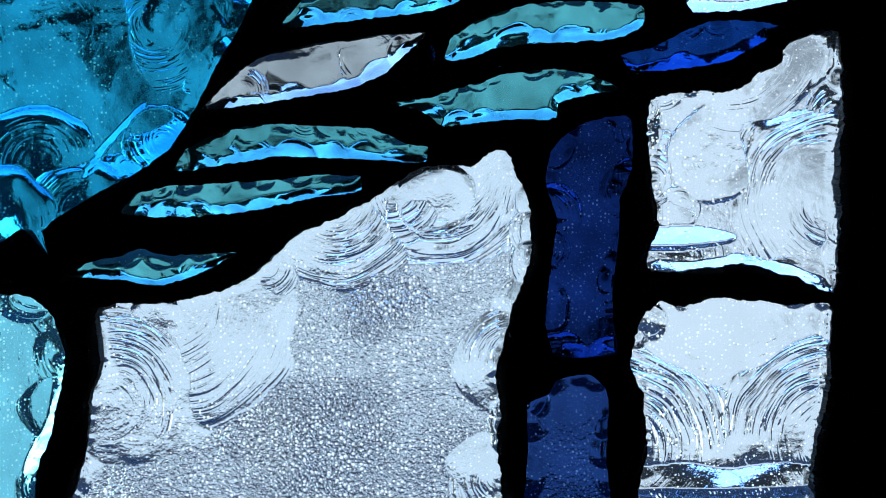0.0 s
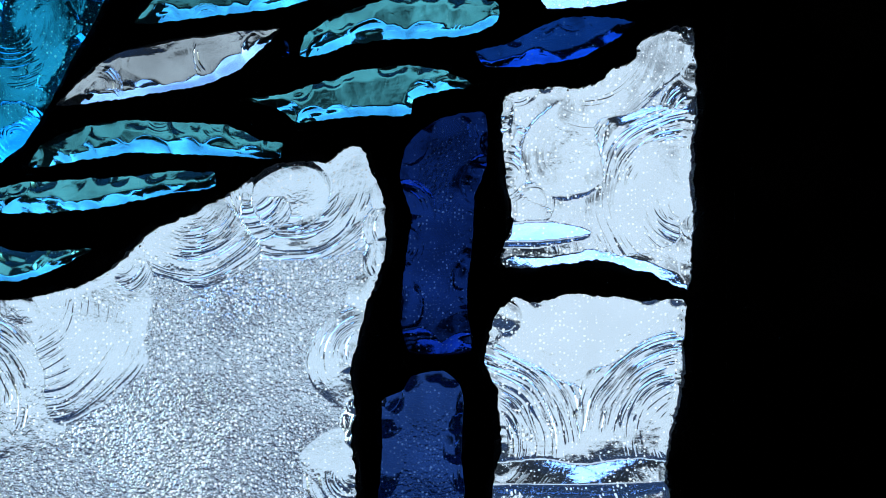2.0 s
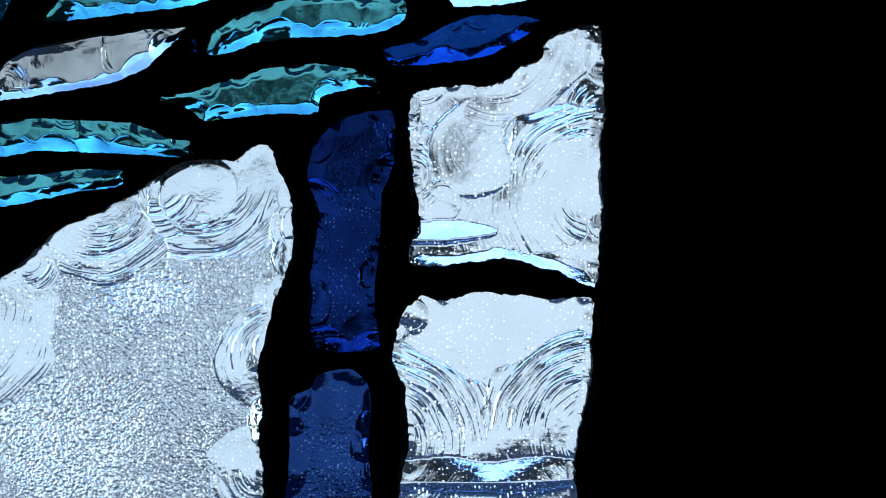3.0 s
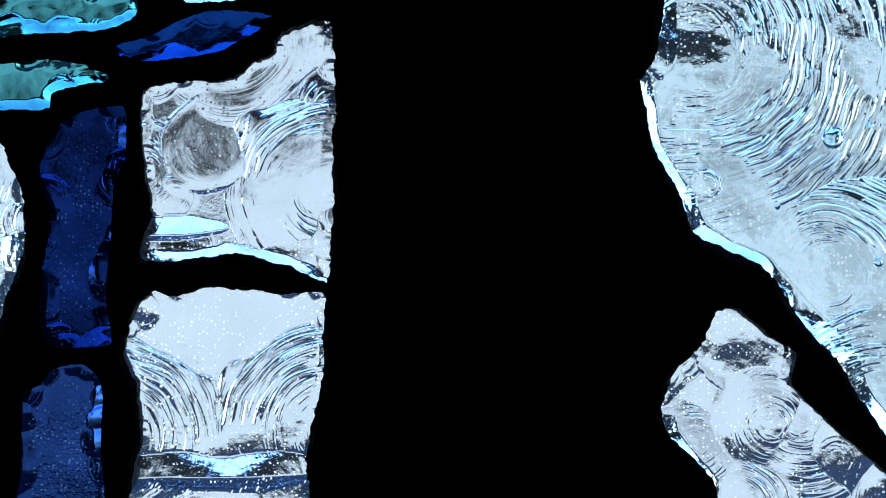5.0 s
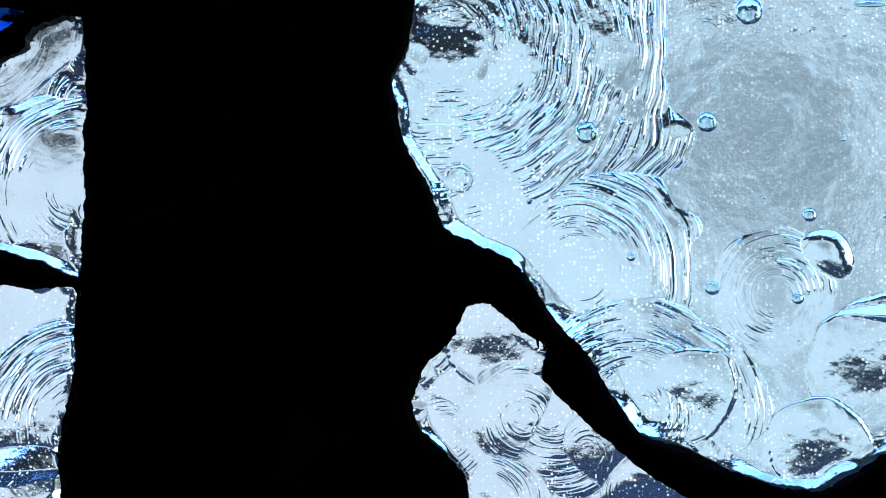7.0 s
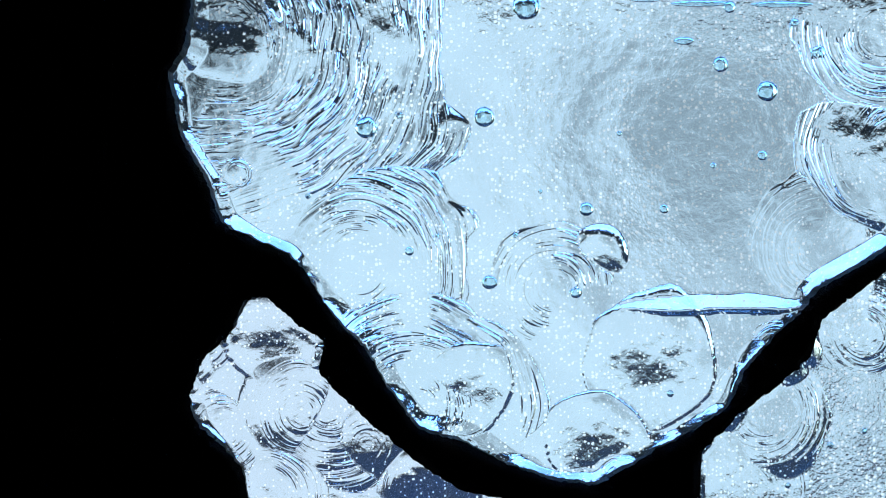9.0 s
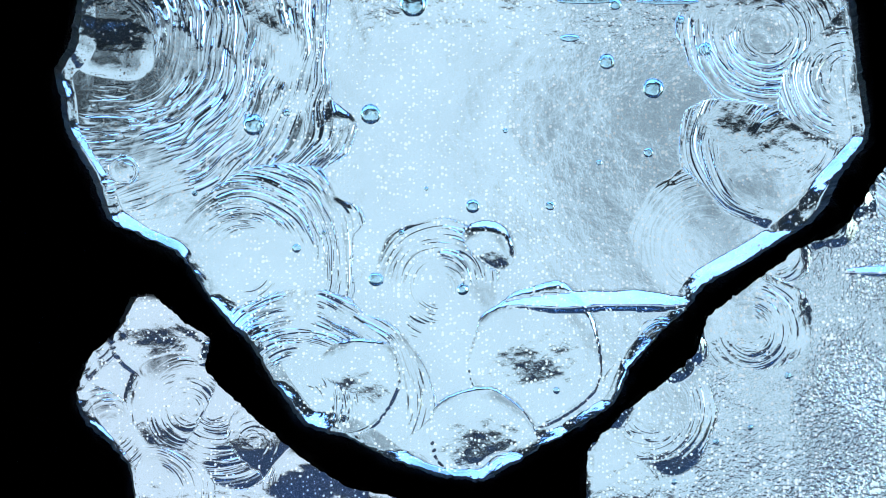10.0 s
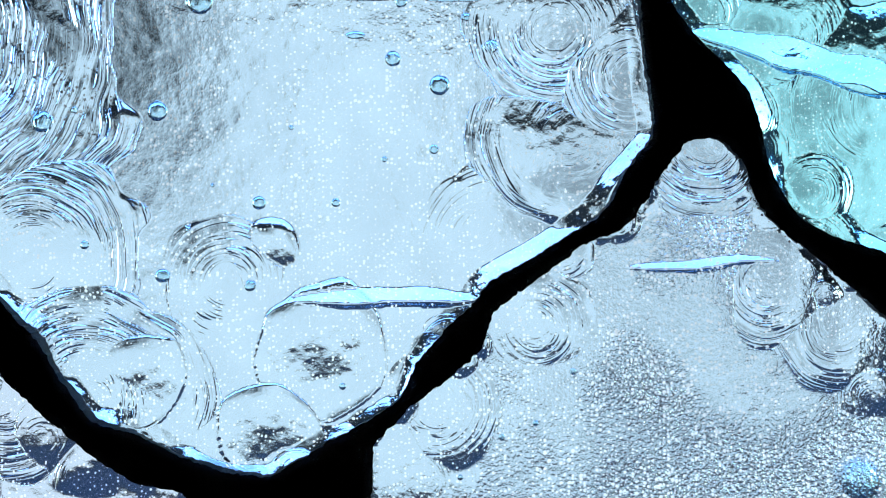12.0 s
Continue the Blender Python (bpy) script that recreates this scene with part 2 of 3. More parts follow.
def edge_gap_grid(gx, gz, poly, cap=18.0):
    """Distance to the line on a regular grid, no larger than cap."""
    best = np.full((len(gx), len(gz)), cap * cap)
    for (ax, az), (bx, bz) in zip(poly, np.roll(poly, -1, 0)):
        i0, i1 = np.searchsorted(gx, (min(ax, bx) - cap, max(ax, bx) + cap))
        j0, j1 = np.searchsorted(gz, (min(az, bz) - cap, max(az, bz) + cap))
        x, z = gx[i0:i1, None], gz[None, j0:j1]
        dx, dz = bx - ax, bz - az
        t = np.clip(((x - ax) * dx + (z - az) * dz) / (dx * dx + dz * dz + 1e-12), 0, 1)
        best[i0:i1, j0:j1] = np.minimum(best[i0:i1, j0:j1], (x - ax - t * dx) ** 2 + (z - az - t * dz) ** 2)
    return np.sqrt(best)


def within_grid(gx, gz, poly):
    """Which points of a regular grid lie inside the line."""
    hit = np.zeros((len(gx), len(gz)), bool)
    for (ax, az), (bx, bz) in zip(poly, np.roll(poly, -1, 0)):
        j0, j1 = np.searchsorted(gz, (min(az, bz), max(az, bz)))
        if j1 > j0:
            hit[:, j0:j1] ^= gx[:, None] < (bx - ax) * (gz[None, j0:j1] - az) / (bz - az) + ax
    return hit


def mesh_from(name, verts, faces, material, smooth_faces=True):
    me = bpy.data.meshes.new(name)
    me.vertices.add(len(verts))
    me.vertices.foreach_set("co", np.asarray(verts, np.float32).ravel())
    faces = np.asarray(faces, np.int32)
    n, k = faces.shape
    me.loops.add(n * k)
    me.loops.foreach_set("vertex_index", faces.ravel())
    me.polygons.add(n)
    me.polygons.foreach_set("loop_start", np.arange(0, n * k, k, dtype=np.int32))
    me.polygons.foreach_set("use_smooth", np.full(n, smooth_faces))
    me.update(calc_edges=True)
    me.validate()
    me.materials.append(material)
    return me


def place(name, me, parent=None, label="", kind=""):
    ob = new(name, me)
    ob.parent = parent
    return tagged(ob, label, "", "", kind)


# ---- glass pieces ----
CELL = 0.62
RELIEF = 0.75
HOLES = []


def bubble_mesh(radius, seed):
    bm = bmesh.new()
    bmesh.ops.create_icosphere(bm, subdivisions=3, radius=radius / 1000)
    for v in bm.verts:
        v.co *= 1 + 0.05 * noise.noise(v.co * 400 + Vector((seed, 0, 0)))
        v.co.y *= 0.8
    for f in bm.faces:
        f.smooth = True
    me = bpy.data.meshes.new("bubble")
    bm.to_mesh(me)
    bm.free()
    me.materials.append(BUBBLE)
    return me


def glass_piece(panel, material, label, corners, chips=(), own_chips=True, chip_size=13, cuts=(), lip_top=0.2, lip_side=0.25, lip=4.5, lip_wide=4.5,
                crumble=0.55, skin=1.0, bare=0.2, wave=0.5, lean_by=0.12, ripple=1.0, bubbles=(), seed=1):
    """One slab: a chipped front with shell-shaped flakes (x, z, radius, depth, ripple, lean in x and z, sunk by), a wavy back, closed sides."""
    rng = np.random.default_rng(seed)
    line = outline(corners, 0.8, crumble, seed)
    HOLES.append((panel, line))
    lo, hi = line.min(0) - 3, line.max(0) + 3
    gx, gz = np.arange(lo[0], hi[0], CELL), np.arange(lo[1], hi[1], CELL)
    X, Z = np.meshgrid(gx, gz, indexing="ij")
    soft = outline(corners, 1.6, 0.12, seed)
    ins, gap = within_grid(gx, gz, soft), edge_gap_grid(gx, gz, soft)
    signed = np.where(ins, gap, -gap)

    flakes = [list(c) for c in chips]
    if own_chips:
        i = 0
        while i < len(line):
            c = line[i]
            r = chip_size * rng.uniform(0.6, 1.3)
            mid = line.mean(0)
            out = (c - mid) / (np.linalg.norm(c - mid) + 1e-6)
            flakes.append([c[0] + out[0] * r * 0.35, c[1] + out[1] * r * 0.35, r, rng.uniform(1.6, 3.6), rng.uniform(0.0, 0.7)])
            i += int(r * rng.uniform(0.9, 1.6))

    base = wave * (cloud(X, Z, 26, seed + 3, 2) + 0.35 * cloud(X, Z, 9, seed + 4, 2))
    depth, winner, reach = base.copy(), np.zeros(X.shape), np.zeros(X.shape)
    ring_u, ring_v, ring_k, lined = (np.zeros(X.shape) for _ in range(4))
    bend = 1 + 0.2 * cloud(X, Z, 22, seed + 5, 2)
    for n_flake, (cx, cz, r, d, rip, *lean) in enumerate(flakes):
        ta, tb, *lift = lean or rng.normal(0, lean_by, 2)
        turn = rng.uniform(-np.pi, np.pi)
        inward = line.mean(0) - (cx, cz)
        if np.hypot(*inward) > 0.5 * r:
            turn = np.arctan2(inward[1], inward[0]) + rng.normal(0, 0.5)
        i0, i1 = np.searchsorted(gx, (cx - 1.3 * r, cx + 1.3 * r))
        j0, j1 = np.searchsorted(gz, (cz - 1.3 * r, cz + 1.3 * r))
        if i1 <= i0 or j1 <= j0:
            continue
        win = np.s_[i0:i1, j0:j1]
        x, z, bent = X[win], Z[win], bend[win]
        away = np.hypot(x - cx, z - cz)
        dist = away * bent
        cup = 1 - (dist / r) ** 2
        bowl = base[win] + sum(lift) + d * cup + np.maximum(cup, 0) ** 0.6 * (ta * (x - cx) + tb * (z - cz))
        take = (bowl > depth[win]) & (cup > 0)
        # growth lines: relief drawn out along the arcs round the point of impact, in broken patches
        ring = away * (1 + 0.3 * (bent - 1))
        ca, sa = (x - cx) / (away + 1e-6), (z - cz) / (away + 1e-6)
        fan = smooth(-0.35, 0.45, ca * np.cos(turn) + sa * np.sin(turn) + 0.5 * cloud(x, z, 12, seed + 51 + n_flake, 2)) * 0.8 + 0.2
        lines = cloud(ring + 400, 0.1 * r * ca + 60, 1.5 + 0.012 * r, seed + 40 + n_flake, 2)
        patch = smooth(-0.3, 0.25, cloud(x + cx, z + cz, 19, seed + 7, 2)) * smooth(0.1, 0.45, dist / r) * fan + 0.03
        for field, value in ((depth, bowl), (reach, rip * RELIEF * ripple * patch * lines), (winner, np.ones(x.shape)),
                             (ring_u, ring + 31.7 * n_flake), (ring_v, 0.042 * r * ca), (ring_k, 0.042 * r * sa), (lined, rip * ripple * patch)):
            np.copyto(field[win], value, where=take)
    polish = np.ones(X.shape)
    # long slanting cuts, deepest along their lower side
    for ax, az, bx, bz, wide, d in cuts:
        span = np.hypot(bx - ax, bz - az)
        ex, ez = (bx - ax) / span, (bz - az) / span
        t = ((X - ax) * ex + (Z - az) * ez) / span
        taper = np.sqrt(np.clip(1 - np.abs(2 * t - 1) ** 1.5, 0, 1)) * (0.85 + 0.25 * cloud(X, Z, 17, seed + 62, 1))
        s = (Z - az) * ex - (X - ax) * ez + 1.6 * cloud(X, Z, 26, seed + 61, 1)
        u = (0.5 * taper * wide - s) / wide
        inside_cut = (t > 0) & (t < 1) & (u > 0) & (u < taper)
        lined, polish = np.where(inside_cut, 0.1, lined), np.where(inside_cut, 0.1, polish)
        rise = np.where(u < 0.8 * taper, u, 0.8 * taper - 2.2 * (u - 0.8 * taper))
        depth, reach = np.where(inside_cut, np.maximum(base + d * rise, 0.6 * depth + d * rise), depth), np.where(inside_cut, 0.1 * reach, reach)
        winner = np.where(inside_cut, 1.0, winner)
    gz_x, gz_z = np.gradient(signed, CELL)
    low_side = lip_top + (1 - lip_top) * smooth(-0.25, 0.45, gz_z)
    low_side = np.maximum(low_side, lip_side * smooth(0.5, 0.95, np.abs(gz_x)))
    lipness = np.clip(1 - signed / (lip_wide * (1 + 0.55 * cloud(X, Z, 21, seed + 8, 1))), 0, 1.4) ** 1.1
    calm = smooth(0.3 * lip_wide, 1.2 * lip_wide, signed)
    lined, reach, polish = lined * (0.25 + 0.75 * calm), reach * (0.2 + 0.8 * calm), polish * (0.2 + 0.8 * calm)
    depth = depth + reach + lip * low_side * lipness * (0.55 + 0.75 * smooth(-0.45, 0.3, cloud(X, Z, 24, seed + 11, 1)))
    depth = np.clip(depth, -1.0, THICK - 6)
    back = THICK + 1.0 * wave * cloud(X, Z, 20, seed + 20, 2) + 0.2 * cloud(X, Z, 5, seed + 21, 2)

    ok = signed > -2.8
    cells = ok[:-1, :-1] & ok[1:, :-1] & ok[1:, 1:] & ok[:-1, 1:]
    used = np.zeros(X.shape, bool)
    for s in (np.s_[:-1, :-1], np.s_[1:, :-1], np.s_[1:, 1:], np.s_[:-1, 1:]):
        used[s] |= cells
    index = np.full(X.shape, -1)
    count = int(used.sum())
    index[used] = np.arange(count)
    front = np.stack([X[used], depth[used], Z[used]], 1) / 1000
    rear = np.stack([X[used], back[used], Z[used]], 1) / 1000
    q = np.stack([index[:-1, :-1][cells], index[1:, :-1][cells], index[1:, 1:][cells], index[:-1, 1:][cells]], 1)
    pad = np.zeros((cells.shape[0] + 2, cells.shape[1] + 2), bool)
    pad[1:-1, 1:-1] = cells
    sides = []
    I, J = np.nonzero(cells)
    for di, dj, a, b in ((0, -1, (0, 0), (1, 0)), (1, 0, (1, 0), (1, 1)), (0, 1, (1, 1), (0, 1)), (-1, 0, (0, 1), (0, 0))):
        rim = ~pad[I + 1 + di, J + 1 + dj]
        i, j = I[rim], J[rim]
        va, vb = index[i + a[0], j + a[1]], index[i + b[0], j + b[1]]
        sides.append(np.stack([vb, va, va + count, vb + count], 1))
    faces = np.concatenate([q, q[:, ::-1] + count] + sides)
    me = mesh_from("glass_piece", np.concatenate([front, rear]), faces, material)
    at = me.attributes.new("skin", "FLOAT", "POINT")
    rough = polish * skin * np.where(winner > 0, 0.2, 1.0) * np.clip(0.8 + 1.1 * cloud(X, Z, 34, seed + 13, 3), bare, 1.5)
    at.data.foreach_set("value", np.concatenate([rough[used], np.full(count, 0.03)]).astype(np.float32))
    flat = np.zeros(count)
    at = me.attributes.new("rings", "FLOAT_VECTOR", "POINT")
    at.data.foreach_set("vector", np.concatenate([np.stack([ring_u[used], ring_v[used], ring_k[used]], 1), np.zeros((count, 3))]).astype(np.float32).ravel())
    at = me.attributes.new("face", "FLOAT", "POINT")
    at.data.foreach_set("value", np.concatenate([flat + 1, flat]).astype(np.float32))
    at = me.attributes.new("lined", "FLOAT", "POINT")
    at.data.foreach_set("value", np.concatenate([lined[used], flat]).astype(np.float32))
    ob = place("glass_piece", me, panel, label)

    for k, (bx, bz, br, *long) in enumerate(bubbles):
        i, j = int((bx - lo[0]) / CELL), int((bz - lo[1]) / CELL)
        b = place("bubble", bubble_mesh(br * 0.9, k), ob, "round air bubble in the glass")
        if long:
            b.scale = (long[0], 1, 1)
        b.location = (bx / 1000, (depth[i, j] + br + 1.2) / 1000, bz / 1000)
    return ob


def panel_empty(label):
    p = new("glass_panel")
    p.location = (0, FRONT, EYE)
    return tagged(p, label, "glass panel", "stained glass panels")


PANEL_A = panel_empty("faceted slab glass panel, blue and clear pieces in black epoxy")
PANEL_B = panel_empty("faceted slab glass panel, large clear bubbled pieces in black epoxy")

glass_piece(PANEL_A, TEAL, "large teal blue slab glass with deep chipped facets",
    [(-216.6, 132.4), (-112.3, 137.1), (-73.3, 125.5), (-78.6, 102.3), (-83.3, 91.8), (-92.5, 76.8), (-100.7, 60.5), (-112.3, 41.5),
     (-126.2, 31.5), (-151.7, 17.6), (-164.4, 7.2), (-162.4, -3.2), (-172.6, 8.3), (-181.8, 3), (-216.6, -0.9)],
    chips=[(-168, 36, 25, 1.2, 0.3, 0.3, 0.55, 3), (-182, 10, 24, 1.2, 0.2, 0.35, 0.5, 3), (-150, 16, 22, 1.2, 0.3, 0.3, 0.55, 3),
     (-116, 44, 15, 2, 1.4, 0.35, -0.85, 3), (-131, 34, 11, 2, 1.4, 0.35, -0.85, 3),
     (-119, 92, 30, 3, 0.8, 0.25, 0.05), (-98, 98, 26, 3, 0.8, -0.25, 0.1),
     (-104, 74, 20, 2.5, 0.9, 0.2, 0.2), (-160, 92, 34, 2, 0.25, 0, -0.05)],
    cuts=[(-150, 30, -122, 60, 5, 6.5)],
    own_chips=False, skin=0.15, wave=1.0, crumble=0.4, lip=3, lip_wide=6, seed=11)
glass_piece(PANEL_A, AQUA, "pale aqua slab glass with rough edge",
    [(-216.6, -21.8), (-181.8, -18.8), (-170.2, -19.5), (-161, -27.6), (-155.9, -42.7), (-157.5, -57.8), (-162.1, -78.6),
     (-166.8, -90.2), (-167.9, -104.1), (-169.1, -123.9), (-216.6, -123.9)],
    chip_size=16, skin=0.5, seed=42)
glass_piece(PANEL_A, CLEAR, "large clear slab glass with pitted grey skin and rippled edge",
    [(-142.9, -27.6), (-141.9, -24.1), (-132, -22.5), (-112.3, -21.8), (-92.5, -17.2), (-79.8, -11.4), (-70.5, -3.2), (-61.2, 4.9),
     (-49.6, 10.7), (-33.4, 17.6), (-19.5, 26.9), (-9, 33.2), (13, 34.6), (19.9, 39.7), (26.2, 40.6), (30.4, 30.4), (35, 21.1),
     (36.6, 2.6), (33.9, -11.4), (28.1, -25.3), (24.6, -41.5), (21.8, -50.8), (23.4, -64.7), (22.3, -78.6), (23.7, -94.9),
     (21.8, -123.9), (-158.6, -123.9), (-151.7, -99.5), (-147, -83.3), (-144.7, -60.1), (-141.3, -46.2)],
    chips=[(-1, 28, 58, 5, 1.3, 0, 0.12), (-2, 20, 15, 1.2, 0.05, 0, 0.5, 5), (-45, 21.1, 39.1, 4, 0.9), (-119.2, -18.3, 62.1, 4, 0.5, 0, -0.05),
     (-119, -32, 13, 1.2, 0.05, 0, 0.4, 4), (-138, -66, 48, 5, 1.0, 0, 0.2), (29.2, -46.2, 23, 4, 0.9), (22.3, -94.9, 20.7, 3, 1),
     (-21.8, 25.7, 25.3, 4, 0.9), (-72.8, -6.7, 16.1, 3, 0.9)],
    chip_size=12, crumble=0.8, bare=0.75, seed=73)
glass_piece(PANEL_A, SEA, "sea-green leaf-shaped glass sliver",
    [(-67, 91.4), (-61.2, 98.8), (-52, 109.2), (-19.5, 116.2), (11.8, 106.9), (3.7, 100.4), (-14.8, 96.5), (-42.7, 93.5),
     (-58.9, 91.2)],
    chip_size=8, skin=0.15, lip_top=0.3, lip=3.9, lip_wide=3.5, wave=1.0, lean_by=0.42, seed=104)
glass_piece(PANEL_A, PALE, "pale grey leaf-shaped glass sliver",
    [(-98.8, 57.5), (-89.1, 68.7), (-77.5, 77.9), (-65.9, 81.4), (-42.7, 86), (-7, 89.3), (-13.7, 81.4), (-26.4, 71), (-42.7, 65.2),
     (-70.5, 60.5)],
    chips=[(-60, 74, 22, 3, 1.6, 0.2, 0.4), (-30, 79, 18, 3, 1.4, -0.3, 0.35), (-84, 64, 12, 3, 0.8, 0.3, 0.5)],
    chip_size=8, skin=0.2, lip_top=0.45, lip=4.2, lip_wide=3.4, wave=0.7, lean_by=0.3, seed=135)
glass_piece(PANEL_A, SEA, "sea-green leaf-shaped glass sliver with chipped edge",
    [(0.9, 78.6), (3.7, 87.2), (17.6, 95.3), (33.9, 100.4), (61.7, 102.3), (82.6, 99.5), (82.1, 91.8), (68.7, 86), (40.8, 84.9),
     (19.9, 81.9), (8.3, 77.9)],
    chip_size=8, skin=0.15, lip_top=0.3, lip=3.9, lip_wide=3.5, wave=1.0, lean_by=0.42, seed=166)
glass_piece(PANEL_A, ROYAL, "tiny royal blue glass chip",
    [(-7.2, 84.9), (-3.7, 83), (-3.5, 77.2), (-6.3, 77.7)],
    own_chips=False, crumble=0.15, seed=197)
glass_piece(PANEL_A, ROYAL, "royal blue leaf-shaped glass sliver",
    [(73.5, 79.6), (84.9, 82.6), (96.5, 88.4), (110.4, 93.9), (129, 93.9), (139.2, 91.8), (131.3, 84.9), (117.4, 77.9), (96.5, 74),
     (77.9, 73.3)],
    chip_size=8, skin=0.2, lip_top=0.45, lip=2.4, lip_wide=3.4, wave=0.7, lean_by=0.25, seed=228)
glass_piece(PANEL_A, SEA, "sea-green leaf-shaped glass sliver with bright lower facet",
    [(-21.1, 60.1), (-5.6, 62.4), (10.7, 67.5), (26.9, 72.1), (45.5, 74), (59.4, 72.1), (72.6, 66.1), (59.4, 63.3), (47.8, 60.1),
     (46.6, 54), (26.9, 53.1), (1.4, 50.6), (-10.2, 57.1)],
    chip_size=8, skin=0.15, lip_top=0.3, lip=3.9, lip_wide=3.5, wave=1.0, lean_by=0.42, seed=259)
glass_piece(PANEL_A, SEA, "long sea-green leaf-shaped glass sliver",
    [(-110.4, 32.2), (-105.3, 40.8), (-89.1, 48.9), (-72.8, 51.5), (-42.7, 50.3), (-28.8, 49.4), (-14.8, 43.1), (-6.3, 41.5),
     (-7.4, 35.7), (-38, 37.3), (-70.5, 37.8), (-89.1, 34.8)],
    chip_size=8, skin=0.15, lip_top=0.3, lip=3.9, lip_wide=3.5, wave=1.0, lean_by=0.42, seed=290)
glass_piece(PANEL_A, SEA, "long narrow sea-green glass sliver",
    [(-132, 14.6), (-126.2, 22.3), (-114.6, 25.7), (-93.7, 26.9), (-65.9, 28.8), (-52, 30.6), (-33.9, 29.7), (-33.9, 24.4),
     (-52, 21.1), (-82.1, 15.3), (-105.3, 13.5)],
    chip_size=8, skin=0.15, lip_top=0.45, lip=4, lip_wide=4, wave=0.8, lean_by=0.38, seed=321)
glass_piece(PANEL_A, SEA, "small sea-green glass sliver",
    [(-155.6, -10.9), (-147, -5.6), (-133.1, -3.2), (-125, 0.2), (-112.3, -2.6), (-84, -1.4), (-96, -7.9), (-107.6, -13.2),
     (-119.2, -15.1), (-135.5, -12.8)],
    chip_size=8, skin=0.15, lip_top=0.45, lip=5, lip_wide=4.5, wave=0.8, lean_by=0.38, seed=352)
glass_piece(PANEL_A, CLEAR, "clear glass sliver",
    [(100, 123.2), (100.7, 101.1), (103, 97.2), (117.4, 97.9), (129, 99.5), (142.9, 103.4), (144, 123.2)],
    chips=[(119.7, 106.9, 18.4, 3, 0.8)],
    chip_size=9, seed=383)
glass_piece(PANEL_A, COBALT, "upright cobalt blue slab glass",
    [(44.3, 39.7), (50.1, 46.6), (59.4, 52.4), (77, 54.3), (77.7, 32.7), (73.3, 21.1), (72.4, 4.9), (70, -18.3), (70, -27.6),
     (71.2, -43.4), (46.4, -44.1), (42.4, -32.2), (43.1, -18.3), (45.5, 0.2), (46.9, 11.8), (42.4, 28.1)],
    chip_size=12, crumble=0.35, wave=1.1, lean_by=0.3, seed=414)
glass_piece(PANEL_A, SLATE, "dusky cobalt blue slab glass with rounded shoulders",
    [(34.8, -63.6), (43.1, -60.1), (46.6, -54.3), (59.4, -51.7), (66.3, -56.6), (68.4, -64.7), (67.5, -83.3), (67.3, -123.9),
     (31.5, -123.9), (33.9, -97.2), (35, -80.9)],
    chip_size=12, crumble=0.35, wave=1.1, lean_by=0.3, seed=445)
glass_piece(PANEL_A, CLEAR_FINE, "clear white slab glass with shell-shaped chipped ripples",
    [(140.1, 82.6), (147.5, 87.4), (162.4, 89.1), (163.7, 74.5), (164.4, 55.9), (163.3, 37.3), (163.5, 16.5), (162.8, 0.2),
     (161.2, -18.3), (152.2, -14.4), (140.6, -10), (122, -6.3), (103.4, -8.1), (84.9, -9.3), (84.2, -2.1), (88.6, 9.5), (86.3, 25.7),
     (84.2, 51.3), (86, 61.7), (103.4, 64.9), (124.3, 66.1), (130.1, 72.1), (138.9, 76.3)],
    chips=[(119.7, 86, 40.2, 4, 0.25), (163.7, 53.6, 17.2, 4, 0.9), (161.4, 18.8, 44.8, 4, 1), (84.9, 28.1, 23, 4, 1.1),
     (97.6, 17.6, 11.5, 4, 0.3, 0, 0.45), (98.8, -4.4, 20.7, 6, 0.3, 0, -0.5), (142.9, 28.1, 11.5, 4, 0.8, 0.2, 0.3),
     (112, 38, 20, 1.2, 0.1, 0, -0.3, 3)],
    cuts=[(58, 3, 121, 4, 12, 15)],
    chip_size=9, crumble=0.9, skin=0.35, seed=476)
glass_piece(PANEL_A, CLEAR_FINE, "clear slab glass with vertical fan of ripples",
    [(78.9, -36.9), (83.7, -25.3), (90.7, -21.8), (98.8, -24.1), (112.7, -20.4), (131.3, -21.8), (142.9, -23.2), (159.3, -22.7),
     (159.3, -36.9), (158.9, -55.4), (154.5, -78.6), (152.2, -92.5), (151.5, -123.9), (78.4, -123.9), (81.4, -94.9), (84, -83.3),
     (81.6, -60.1), (77.7, -48.5)],
    chips=[(72, -82, 44, 5, 2.0, 0.08, 0.2), (164, -82, 47, 5, 2.0, -0.08, 0.2), (119.7, -6.7, 46, 5, 0.1, 0, 0),
     (84.9, -31.1, 10.3, 4, 0.8, 0, 0.45), (142.9, -21.8, 11.5, 4, 0.7, 0, 0.4)],
    cuts=[(36, -98, 204, -95, 17, 19)],
    chip_size=9, crumble=0.9, skin=0.5, seed=507)
